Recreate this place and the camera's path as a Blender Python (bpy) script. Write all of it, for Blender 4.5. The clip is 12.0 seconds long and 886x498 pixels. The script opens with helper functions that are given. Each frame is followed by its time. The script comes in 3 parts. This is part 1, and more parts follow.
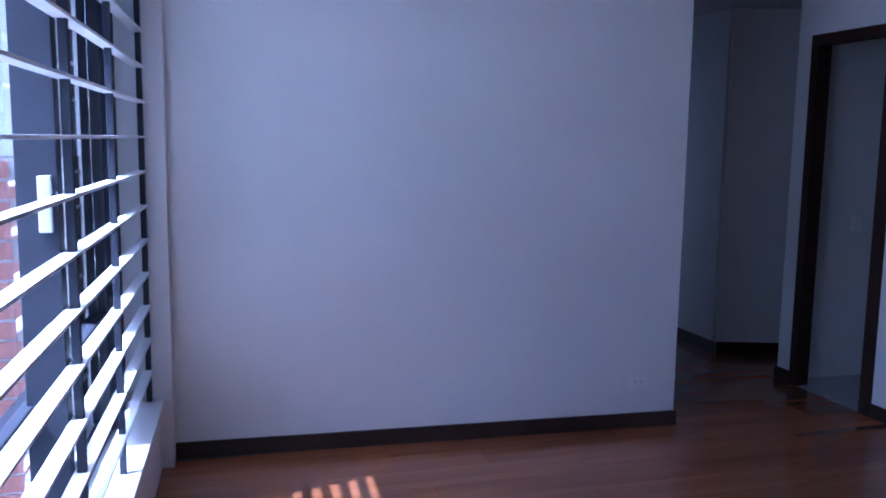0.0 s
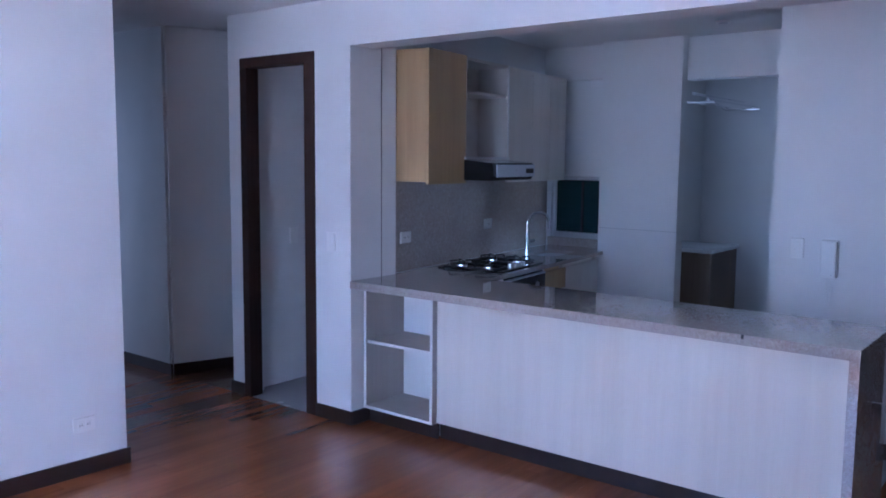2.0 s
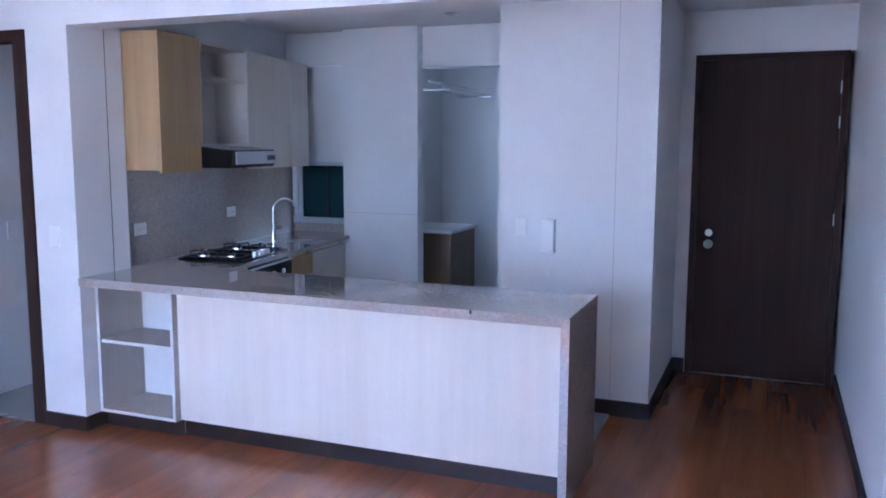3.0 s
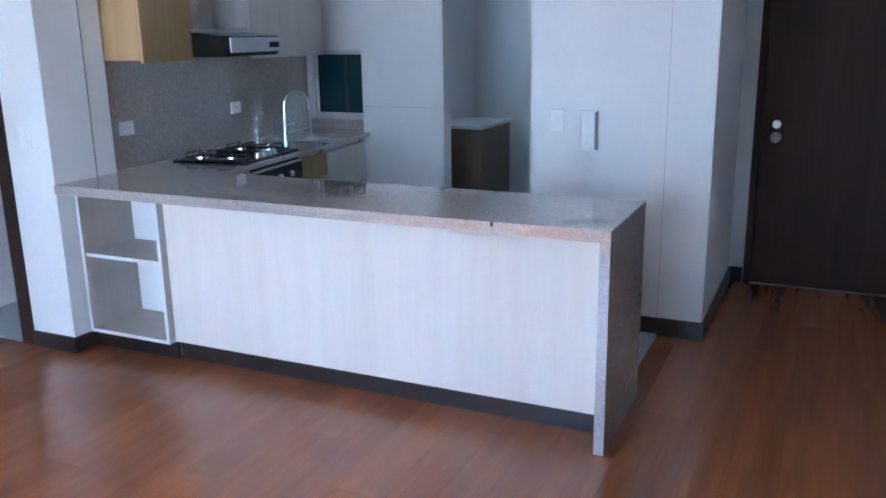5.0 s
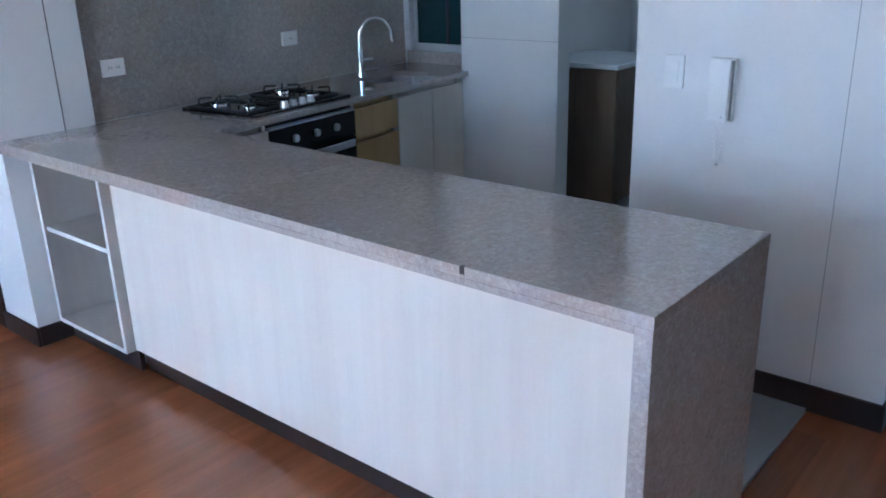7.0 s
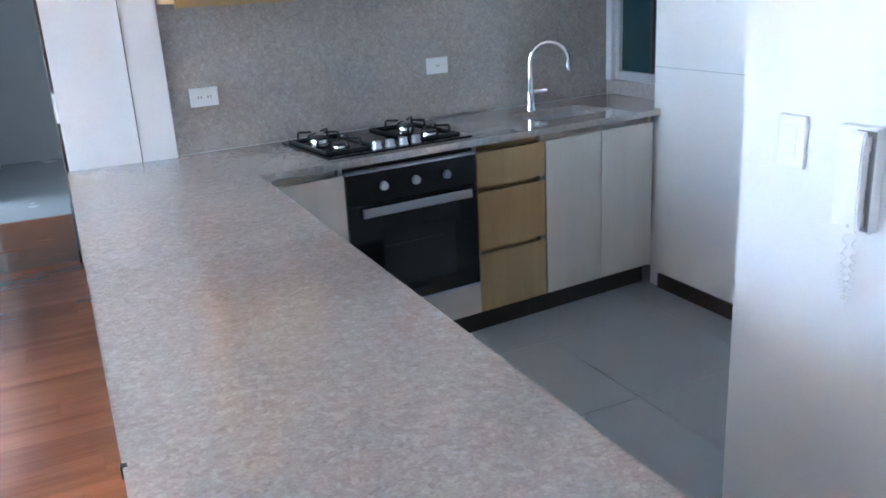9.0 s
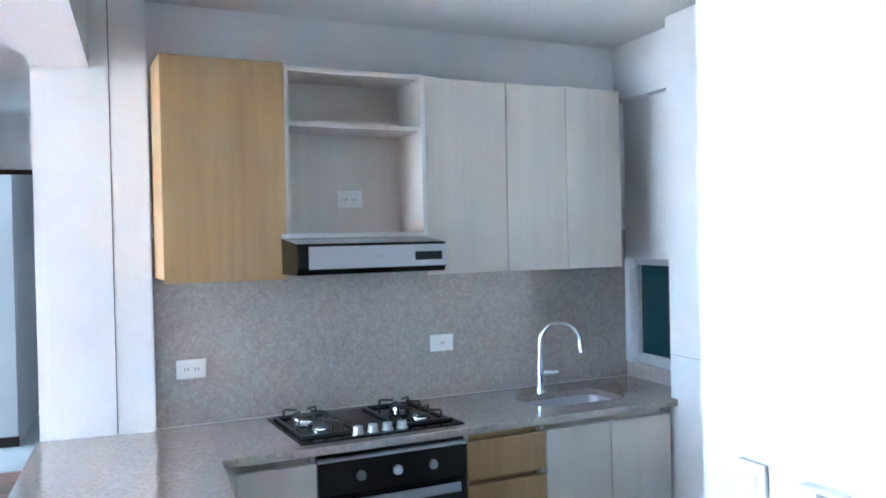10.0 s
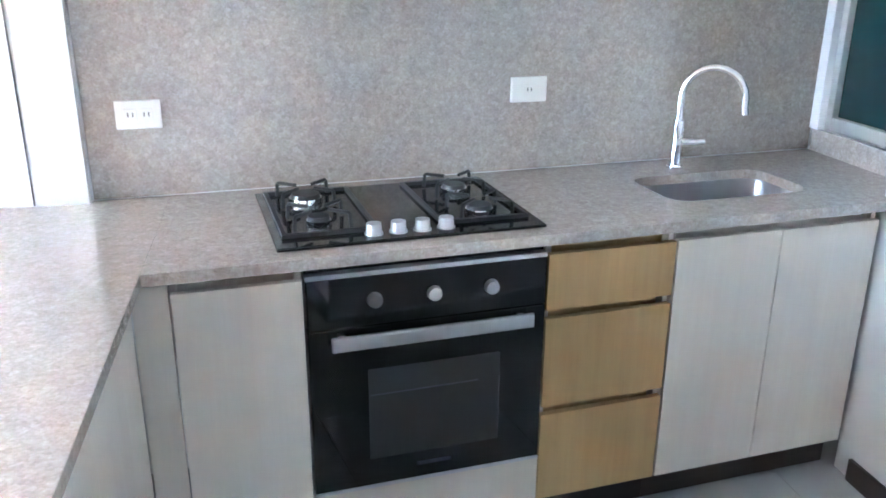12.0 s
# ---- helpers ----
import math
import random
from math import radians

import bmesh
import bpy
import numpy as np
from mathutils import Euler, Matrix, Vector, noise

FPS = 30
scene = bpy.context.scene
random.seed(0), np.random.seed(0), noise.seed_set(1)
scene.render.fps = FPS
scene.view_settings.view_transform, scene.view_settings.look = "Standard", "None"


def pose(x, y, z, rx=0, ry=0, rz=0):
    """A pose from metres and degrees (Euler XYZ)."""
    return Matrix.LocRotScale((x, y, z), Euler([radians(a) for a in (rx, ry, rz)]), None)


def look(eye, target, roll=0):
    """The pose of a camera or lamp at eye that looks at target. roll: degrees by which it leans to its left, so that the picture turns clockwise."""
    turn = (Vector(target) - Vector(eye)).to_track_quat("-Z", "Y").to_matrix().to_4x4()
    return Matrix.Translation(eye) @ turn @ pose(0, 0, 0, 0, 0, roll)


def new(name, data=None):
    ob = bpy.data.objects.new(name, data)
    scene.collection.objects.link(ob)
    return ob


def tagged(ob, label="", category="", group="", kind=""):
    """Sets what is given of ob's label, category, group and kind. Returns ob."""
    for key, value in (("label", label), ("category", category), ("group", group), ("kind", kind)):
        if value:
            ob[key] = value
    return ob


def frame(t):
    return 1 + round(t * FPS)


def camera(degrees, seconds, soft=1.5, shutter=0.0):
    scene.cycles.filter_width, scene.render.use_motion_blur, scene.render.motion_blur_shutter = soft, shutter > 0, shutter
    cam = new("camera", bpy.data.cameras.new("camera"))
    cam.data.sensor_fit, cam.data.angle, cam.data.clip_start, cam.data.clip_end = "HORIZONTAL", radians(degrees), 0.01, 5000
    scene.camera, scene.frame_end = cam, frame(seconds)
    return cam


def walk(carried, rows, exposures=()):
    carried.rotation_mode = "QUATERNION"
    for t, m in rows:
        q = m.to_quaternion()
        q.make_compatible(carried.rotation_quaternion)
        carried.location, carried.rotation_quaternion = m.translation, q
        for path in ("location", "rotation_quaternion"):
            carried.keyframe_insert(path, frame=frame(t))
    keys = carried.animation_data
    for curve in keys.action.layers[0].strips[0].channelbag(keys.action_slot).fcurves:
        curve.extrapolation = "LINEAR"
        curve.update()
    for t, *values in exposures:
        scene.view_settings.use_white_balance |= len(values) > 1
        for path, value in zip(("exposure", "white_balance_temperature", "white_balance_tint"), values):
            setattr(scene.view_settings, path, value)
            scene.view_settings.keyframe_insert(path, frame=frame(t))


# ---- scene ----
cam = camera(56.2, 12.0, soft=1.8, shutter=0.0)
PATH = [
    (0, (0.505, 0.163, 1.586), (1.053, 2.068, 1.325), 0.8),
    (0.5, (0.451, 0.094, 1.612), (1.19, 1.941, 1.41), 1.6),
    (1, (0.483, 0.167, 1.588), (1.466, 1.899, 1.413), 1.6),
    (1.5, (0.653, 0.176, 1.639), (1.904, 1.723, 1.432), 0.9),
    (2, (0.708, 0.194, 1.627), (2.267, 1.428, 1.412), 0.5),
    (2.5, (0.737, 0.098, 1.652), (2.507, 1.003, 1.439), 0.4),
    (2.7, (0.714, 0.076, 1.654), (2.551, 0.84, 1.441), 0.2),
    (4.5, (1.025, 0.173, 1.588), (2.811, 0.97, 1.169), -1.0),
    (5, (1.343, 0.207, 1.585), (3.098, 1.027, 1.088), -0.9),
    (5.5, (1.695, 0.297, 1.583), (3.44, 1.113, 1.048), -0.5),
    (6, (2.06, 0.274, 1.594), (3.751, 1.172, 1.015), -0.5),
    (6.5, (2.514, 0.244, 1.591), (4.084, 1.299, 0.943), -1.4),
    (7, (2.897, 0.267, 1.547), (4.333, 1.488, 0.877), -1.6),
    (7.2, (3.043, 0.256, 1.552), (4.409, 1.547, 0.869), -1.8),
    (8.8, (4.132, 0.304, 1.508), (4.99, 1.966, 0.8), -2.4),
    (9, (4.239, 0.245, 1.501), (5.023, 1.982, 0.894), -3.2),
    (9.5, (4.467, 0.248, 1.578), (5.195, 2.09, 1.304), -0.9),
    (10, (4.618, 0.302, 1.618), (5.3, 2.182, 1.591), -1.2),
    (10.5, (4.774, 0.503, 1.612), (5.396, 2.401, 1.512), -0.7),
    (11, (4.954, 0.774, 1.569), (5.474, 2.655, 1.129), -0.1),
    (11.5, (5.134, 1.052, 1.519), (5.518, 2.902, 0.864), 1.1),
    (12, (5.142, 1.455, 1.514), (5.52, 3.303, 0.849), 0.4),
]
EXPOSURES = [(0.0, 1.85, 4240, 24), (1.0, 2.55, 4280, 23), (1.5, 3.05, 4380, 22), (2.0, 3.4, 4500, 22), (2.5, 3.93, 4620, 22), (4.5, 4.27, 4800, 8), (7.0, 4.2, 4830, 6), (9.0, 5.35, 5150, 7), (10.0, 5.7, 5000, 5), (11.0, 5.6, 5150, 5), (11.5, 6.2, 5350, 6), (12.0, 6.48, 5450, 7)]
walk(cam, [(t, look(eye, target, roll)) for t, eye, target, roll in PATH], EXPOSURES)

# ---- daylight ----
world = bpy.data.worlds.new("sky")
scene.world = world
world.use_nodes = True
wn, wl = world.node_tree.nodes, world.node_tree.links
sky = wn.new("ShaderNodeTexSky")
sky.sky_type, sky.sun_disc = "NISHITA", False
sky.sun_elevation, sky.sun_rotation = radians(59), radians(-104.8)
wl.new(sky.outputs["Color"], wn["Background"].inputs["Color"])
wn["Background"].inputs["Strength"].default_value = 0.15

sun = new("sun", bpy.data.lights.new("sun", "SUN"))
sun.data.energy, sun.data.angle, sun.data.color = 4.0, radians(0.53), (1.0, 0.95, 0.88)
sun.matrix_world = look((0, 0, 0), (0.48, 0.127, -0.857))


def area_light(name, eye, target, w, h, power, colour=(0.86, 0.93, 1.0)):
    lamp = new(name, bpy.data.lights.new(name, "AREA"))
    lamp.data.shape, lamp.data.size, lamp.data.size_y = "RECTANGLE", w, h
    lamp.data.energy, lamp.data.color = power, colour
    lamp.matrix_world = look(eye, target)
    return lamp


area_light("skylight_room", (2.23, 8.15, 1.4), (4.0, 8.15, 1.2), 1.0, 1.8, 1.5)
# added fill lamp, kept out of view; the wall behind it has no window
area_light("fill_laundry", (7.17, 3.19, 1.6), (7.17, 1.5, 1.5), 0.42, 1.3, 0.25)

# ---- materials ----


def material(name, colour, rough=0.5, metal=0.0, coat=0.0, spec=0.5):
    m = bpy.data.materials.new(name)
    m.use_nodes = True
    b = m.node_tree.nodes["Principled BSDF"]
    b.inputs["Base Color"].default_value = (*colour, 1)
    b.inputs["Roughness"].default_value, b.inputs["Metallic"].default_value = rough, metal
    b.inputs["Coat Weight"].default_value = coat
    b.inputs["Coat Roughness"].default_value = 0.08
    b.inputs["Specular IOR Level"].default_value = spec
    return m


def nodes_of(m):
    return m.node_tree.nodes, m.node_tree.links, m.node_tree.nodes["Principled BSDF"]


def coords(m, scale=(1, 1, 1), turn=0.0):
    n, l, _ = nodes_of(m)
    tc, mp = n.new("ShaderNodeTexCoord"), n.new("ShaderNodeMapping")
    mp.inputs["Scale"].default_value = scale
    mp.inputs["Rotation"].default_value = (0, 0, turn)
    l.new(tc.outputs["Object"], mp.inputs["Vector"])
    return mp.outputs["Vector"]


def noise_tex(m, vec, scale, detail=4.0, rough=0.6):
    n, l, _ = nodes_of(m)
    t = n.new("ShaderNodeTexNoise")
    t.inputs["Scale"].default_value, t.inputs["Detail"].default_value, t.inputs["Roughness"].default_value = scale, detail, rough
    l.new(vec, t.inputs["Vector"])
    return t.outputs["Fac"]


def ramp(m, fac, stops):
    n, l, _ = nodes_of(m)
    r = n.new("ShaderNodeValToRGB")
    while len(r.color_ramp.elements) < len(stops):
        r.color_ramp.elements.new(0.5)
    for e, (p, c) in zip(r.color_ramp.elements, stops):
        e.position, e.color = p, (*c, 1)
    l.new(fac, r.inputs["Fac"])
    return r.outputs["Color"]


def mix(m, fac, a, b, mode="MIX"):
    n, l, _ = nodes_of(m)
    x = n.new("ShaderNodeMix")
    x.data_type, x.blend_type = "RGBA", mode
    for sock, v in ((x.inputs["Factor"], fac), (x.inputs["A"], a), (x.inputs["B"], b)):
        if isinstance(v, bpy.types.NodeSocket):
            l.new(v, sock)
        else:
            sock.default_value = v
    return x.outputs["Result"]


def bump(m, height, strength, distance=0.002):
    n, l, b = nodes_of(m)
    x = n.new("ShaderNodeBump")
    x.inputs["Strength"].default_value, x.inputs["Distance"].default_value = strength, distance
    l.new(height, x.inputs["Height"])
    l.new(x.outputs["Normal"], b.inputs["Normal"])


def rough_from(m, fac, lo, hi):
    n, l, b = nodes_of(m)
    r = n.new("ShaderNodeMapRange")
    r.inputs["To Min"].default_value, r.inputs["To Max"].default_value = lo, hi
    l.new(fac, r.inputs["Value"])
    l.new(r.outputs["Result"], b.inputs["Roughness"])


def paint(name, colour, rough=0.55):
    m = material(name, colour, rough)
    n, l, b = nodes_of(m)
    v = coords(m)
    big, fine = noise_tex(m, v, 1.3, 3), noise_tex(m, v, 140, 3)
    dark = tuple(c * 0.93 for c in colour)
    l.new(ramp(m, big, [(0.3, dark), (0.7, colour)]), b.inputs["Base Color"])
    bump(m, fine, 0.12, 0.001)
    rough_from(m, big, rough - 0.08, rough + 0.08)
    return m


def wood(name, light, dark, axis="z", rough=0.45, grain=1.0, coat=0.0, vary=0.0, spec=0.5, relief=0.15):
    m = material(name, light, rough, coat=coat, spec=spec)
    n, l, b = nodes_of(m)
    k = {"x": (1.2, 22, 22), "y": (22, 1.2, 22), "z": (22, 22, 1.2)}[axis]
    v = coords(m, tuple(a * grain for a in k))
    info = n.new("ShaderNodeObjectInfo")
    add = n.new("ShaderNodeVectorMath")
    sc = n.new("ShaderNodeMath")
    sc.operation = "MULTIPLY"
    sc.inputs[1].default_value = 40.0
    l.new(info.outputs["Random"], sc.inputs[0])
    l.new(v, add.inputs[0])
    l.new(sc.outputs[0], add.inputs[1])
    v = add.outputs[0]
    streak, fine, big = noise_tex(m, v, 1.0, 6, 0.65), noise_tex(m, v, 5.0, 4), noise_tex(m, v, 0.25, 2)
    c = ramp(m, streak, [(0.32, dark), (0.62, light)])
    c = mix(m, 0.35, c, ramp(m, fine, [(0.3, dark), (0.7, light)]))
    c = mix(m, 0.3, c, ramp(m, big, [(0.35, dark), (0.65, light)]))
    if vary:
        hsv = n.new("ShaderNodeHueSaturation")
        mr = n.new("ShaderNodeMapRange")
        mr.inputs["To Min"].default_value, mr.inputs["To Max"].default_value = 1 - vary, 1 + vary
        l.new(info.outputs["Random"], mr.inputs["Value"])
        l.new(mr.outputs["Result"], hsv.inputs["Value"])
        l.new(c, hsv.inputs["Color"])
        c = hsv.outputs["Color"]
    l.new(c, b.inputs["Base Color"])
    if relief:
        bump(m, fine, relief, 0.0006)
        rough_from(m, streak, rough - 0.06, rough + 0.1)
    return m


def granite(name, base, pale, dark, rough=0.05):
    m = material(name, base, rough, coat=0.5, spec=0.8)
    m.node_tree.nodes["Principled BSDF"].inputs["Coat Roughness"].default_value = 0.02
    n, l, b = nodes_of(m)
    v = coords(m)
    grains = []
    for size in (95, 210):
        vor = n.new("ShaderNodeTexVoronoi")
        vor.inputs["Scale"].default_value = size
        l.new(v, vor.inputs["Vector"])
        sep = n.new("ShaderNodeSeparateColor")
        l.new(vor.outputs["Color"], sep.inputs["Color"])
        grains.append(sep.outputs["Red"])
    fine, big, mid = noise_tex(m, v, 160, 3, 0.7), noise_tex(m, v, 2.0, 3), noise_tex(m, v, 38, 3)
    c = ramp(m, grains[0], [(0.0, dark), (0.22, base), (0.70, base), (0.93, pale)])
    c = mix(m, 0.45, c, ramp(m, grains[1], [(0.05, dark), (0.35, base), (0.6, base), (0.95, pale)]))
    c = mix(m, 0.25, c, ramp(m, fine, [(0.35, dark), (0.5, base), (0.66, pale)]))
    c = mix(m, 0.2, c, ramp(m, mid, [(0.35, dark), (0.65, pale)]))
    c = mix(m, 0.15, c, ramp(m, big, [(0.35, dark), (0.65, pale)]))
    l.new(c, b.inputs["Base Color"])
    rough_from(m, fine, rough * 0.5, rough)
    return m


WHITE = paint("white_paint", (0.80, 0.80, 0.79))
CEIL = paint("ceiling_paint", (0.80, 0.80, 0.79), 0.8)
DARK_WOOD = wood("dark_wood", (0.055, 0.028, 0.021), (0.026, 0.013, 0.010), "z", 0.6, spec=0.2)
LAUNDRY_WOOD = wood("laundry_wood", (0.17, 0.115, 0.075), (0.11, 0.072, 0.046), "z", 0.5)
SKIRT = wood("dark_skirting", (0.035, 0.02, 0.016), (0.015, 0.009, 0.008), "x", 0.4)
FLOOR = wood("laminate", (0.31, 0.115, 0.044), (0.18, 0.060, 0.023), "x", 0.22, 0.8, relief=0.0, coat=0.3, vary=0.07)
ASH = wood("pale_ash", (0.76, 0.715, 0.645), (0.675, 0.62, 0.545), "z", 0.42, 0.6)
# darker than the ash: the recess shade is put into the board colour
NICHE_SHADE = wood("shaded_niche_board", (0.46, 0.42, 0.375), (0.38, 0.34, 0.30), "z", 0.45, 0.6)
JOINT = paint("plaster_joint", (0.42, 0.42, 0.42), 0.8)
OAK = wood("oak", (0.51, 0.35, 0.165), (0.395, 0.255, 0.112), "z", 0.42, 1.0)
GRAN = granite("granite", (0.395, 0.350, 0.312), (0.58, 0.535, 0.49), (0.265, 0.222, 0.195))
TILE = paint("grey_tile", (0.42, 0.43, 0.43), 0.25)
TILE_PALE = paint("pale_tile", (0.62, 0.64, 0.64), 0.25)
GROUT = paint("grout", (0.32, 0.32, 0.32), 0.8)
BLACK = material("black_gloss", (0.006, 0.006, 0.007), 0.08)
BLACK_GLASS = material("black_glass", (0.007, 0.007, 0.008), 0.05, spec=0.45)
OVEN_WINDOW = material("oven_window", (0.022, 0.022, 0.023), 0.06, spec=0.5)
DOOR_STEEL = material("door_steel", (0.38, 0.36, 0.33), 0.35, 1.0)
IRON = material("cast_iron", (0.012, 0.012, 0.013), 0.45)
STEEL = material("brushed_steel", (0.55, 0.56, 0.58), 0.28, 1.0)
SILVER = material("silver_fascia", (0.60, 0.62, 0.66), 0.35, 0.6)
CHROME = material("chrome", (0.85, 0.86, 0.88), 0.06, 1.0)
PLASTIC = material("white_plastic", (0.82, 0.82, 0.80), 0.35)
SLOT = material("socket_slot", (0.10, 0.10, 0.10), 0.5)
ALU = material("aluminium", (0.62, 0.63, 0.64), 0.4, 0.7)
FRAME_GREY = material("grey_frame", (0.025, 0.028, 0.04), 0.55, spec=0.2)
WHITE_METAL = paint("white_enamel", (0.74, 0.75, 0.77), 0.4)
TEAL = material("tinted_glass", (0.012, 0.042, 0.050), 0.05)
BRICK = paint("brick", (0.42, 0.17, 0.12), 0.85)
MORTAR = paint("mortar", (0.55, 0.52, 0.48), 0.9)
GROUND = paint("ground", (0.22, 0.22, 0.20), 0.9)

GLASS = bpy.data.materials.new("window_glass")
GLASS.use_nodes = True
GLASS.node_tree.nodes["Principled BSDF"].inputs["Transmission Weight"].default_value = 1.0
GLASS.node_tree.nodes["Principled BSDF"].inputs["Roughness"].default_value = 0.0
GLASS.node_tree.nodes["Principled BSDF"].inputs["IOR"].default_value = 1.45

# ---- mesh helpers ----


def box(bm, x0, x1, y0, y1, z0, z1, bevel=0.0):
    vs = [bm.verts.new((x, y, z)) for x in (x0, x1) for y in (y0, y1) for z in (z0, z1)]
    fs = [(0, 1, 3, 2), (4, 6, 7, 5), (0, 4, 5, 1), (2, 3, 7, 6), (0, 2, 6, 4), (1, 5, 7, 3)]
    faces = [bm.faces.new([vs[i] for i in f]) for f in fs]
    if bevel:
        es = list({e for f in faces for e in f.edges})
        bmesh.ops.bevel(bm, geom=es, offset=bevel, segments=2, affect="EDGES", profile=0.6)
    return bm


def slab(*dims, bevel=0.0):
    return box(bmesh.new(), *dims, bevel=bevel)


def cyl(bm, p0, p1, r0, r1=None, seg=20, caps=True):
    p0, p1 = Vector(p0), Vector(p1)
    d = p1 - p0
    m = Matrix.Translation((p0 + p1) / 2) @ d.to_track_quat("Z", "Y").to_matrix().to_4x4()
    bmesh.ops.create_cone(bm, cap_ends=caps, segments=seg, radius1=r0, radius2=r0 if r1 is None else r1, depth=d.length, matrix=m)
    return bm


def tube(bm, pts, r, seg=10):
    """A round bar swept along pts."""
    pts = [Vector(p) for p in pts]
    rings = []
    side = None
    for i, p in enumerate(pts):
        d = (pts[min(i + 1, len(pts) - 1)] - pts[max(i - 1, 0)]).normalized()
        if side is None:
            side = d.orthogonal().normalized()
        side = (side - d * side.dot(d)).normalized()
        up = d.cross(side)
        rings.append([bm.verts.new(p + r * (math.cos(a) * side + math.sin(a) * up)) for a in (2 * math.pi * k / seg for k in range(seg))])
    for a, b in zip(rings, rings[1:]):
        for k in range(seg):
            bm.faces.new((a[k], a[(k + 1) % seg], b[(k + 1) % seg], b[k]))
    bm.faces.new(rings[0][::-1])
    bm.faces.new(rings[-1])
    return bm


def finish(bm, name, mat, smooth=False):
    bmesh.ops.recalc_face_normals(bm, faces=bm.faces)
    me = bpy.data.meshes.new(name)
    bm.to_mesh(me)
    bm.free()
    me.materials.append(mat)
    if smooth:
        for p in me.polygons:
            p.use_smooth = True
        me.set_sharp_from_angle(angle=radians(40))
    return me


def part(name, bm, mat, parent, label="", smooth=False):
    ob = new(name, finish(bm, name, mat, smooth))
    ob.parent = parent
    if label:
        tagged(ob, label)
    return ob


def thing(name, m, label, category, group=""):
    ob = new(name)
    ob.empty_display_size = 0.05
    ob.matrix_basis = m
    return tagged(ob, label, category, group)


def solid(name, bm, mat, label, category, smooth=False, group=""):
    return tagged(new(name, finish(bm, name, mat, smooth)), label, category, group)


def setting(name, bm, mat, label="", m=None):
    ob = new(name, finish(bm, name, mat))
    if m is not None:
        ob.matrix_basis = m
    return tagged(ob, label, kind="structure")


def boxes(rows):
    bm = bmesh.new()
    for r in rows:
        box(bm, *r)
    return bm


# ---- plan ----
H = 2.565           # ceiling
CT = 0.893          # worktop
XW = 4.245          # face of the door wall, pillar and beam
XI = 5.665          # face of the intercom wall
XE = 6.87          # entry wall
XR = 6.80           # short wall at the end of the kitchen
STOVE = pose(4.65, 3.75, 0, 0, 0, 6.3)    # along the stove wall; its x is u, its y goes into the wall
BASE = STOVE @ pose(0.02, 0, 0)
I4 = Matrix.Identity(4)

WEST = pose(0.30, 4.25, 0, 0, 0, -2.6) @ pose(-0.30, -4.25, 0)    # the window wall is not quite square to the plan

# ---- shell ----
floor = setting("floor", boxes([(0.0, 6.88, -1.7, 0.955, -0.08, -0.012), (0.0, 4.43, 0.955, 6.95, -0.08, -0.012)]), SKIRT, "dark underlay below reddish laminate planks")
floor_kitchen = setting("floor_kitchen", boxes([(4.43, 7.3, 0.955, 3.74, -0.08, -0.006), (6.92, 8.6, 1.2, 3.4, -0.09, -0.012)]), GROUT, "grey grout bed below kitchen floor tiles")
setting("floor_bath", boxes([(4.246, 5.75, 3.95, 4.775, -0.07, -0.001)]), TILE, "grey tiled bathroom floor")
setting("floor_room", boxes([(2.2, 5.2, 6.95, 9.6, -0.08, 0.004)]), TILE_PALE, "pale tiled floor of the far room")
# unseen slab, added so that no daylight leaks up through the floors
setting("floor_light_block", boxes([(-0.1, 8.75, -1.85, 9.85, -0.25, -0.095)]), GROUT, "unseen grey slab that stops light leaking in from below")
setting("floor_recess", boxes([(4.246, 5.75, 4.846, 6.94, -0.09, -0.001)]), FLOOR, "reddish laminate floor of the corridor recess")
# added walls out of view, only there to shut out stray sky light
setting("shell_light_block", boxes([(8.62, 8.75, -1.85, 9.85, -0.09, H), (-0.1, 8.62, 9.72, 9.85, -0.09, H), (4.4, 8.62, -1.85, -1.72, -0.09, H), (7.14, 7.24, -0.5, 0.9, -0.09, H)]), WHITE, "unseen plain shell walls added to keep stray daylight out")
setting("ceiling", boxes([(-0.1, 8.7, -1.85, 9.7, H, H + 0.12)]), CEIL, "flat white painted ceiling")
setting("beam", boxes([(XW, 4.447, -1.7, 3.70, 2.285, H)]), WHITE, "white painted ceiling beam over the peninsula")
setting("wall_west", boxes([(-0.1, 0.28, -1.9, 4.2, 0, 0.32), (-0.1, 0.28, -1.9, 4.2, 2.44, H), (-0.1, 0.28, -1.9, 0.7, 0.32, 2.44), (0.06, 0.335, 4.2, 4.36, 0, H), (-0.1, 0.06, 4.2, 9.7, 0, H)]), WHITE, "white wall with a wide window opening", WEST)
setting("wall_south", boxes([(-0.1, XW, -1.85, -1.7, 0, H), (XW, 4.4, -1.85, -0.37, 0, H), (4.4, 7.12, -0.52, -0.37, 0, H)]), WHITE, "white painted wall beside the entry")
setting("wall_living", boxes([(0, 2.729, 0, 0.12, 0, H)]), WHITE, "plain white painted living room wall", pose(0.305, 4.311, 0, 0, 0, -2.9))
setting("wall_corridor", boxes([(2.91, 3.028, 4.30, 6.95, 0, H)]), WHITE, "white painted corridor wall")
setting("wall_door", boxes([(XW, 4.40, 4.712, 4.845, 0, H), (XW, 4.40, 4.015, 4.712, 2.275, H), (XW, 4.65, 3.70, 4.015, 0, H), (4.40, 5.75, 4.775, 4.845, 0, H), (5.75, 5.87, 4.2, 5.6, 0, H)]), WHITE, "white wall with a dark framed doorway and a pillar")
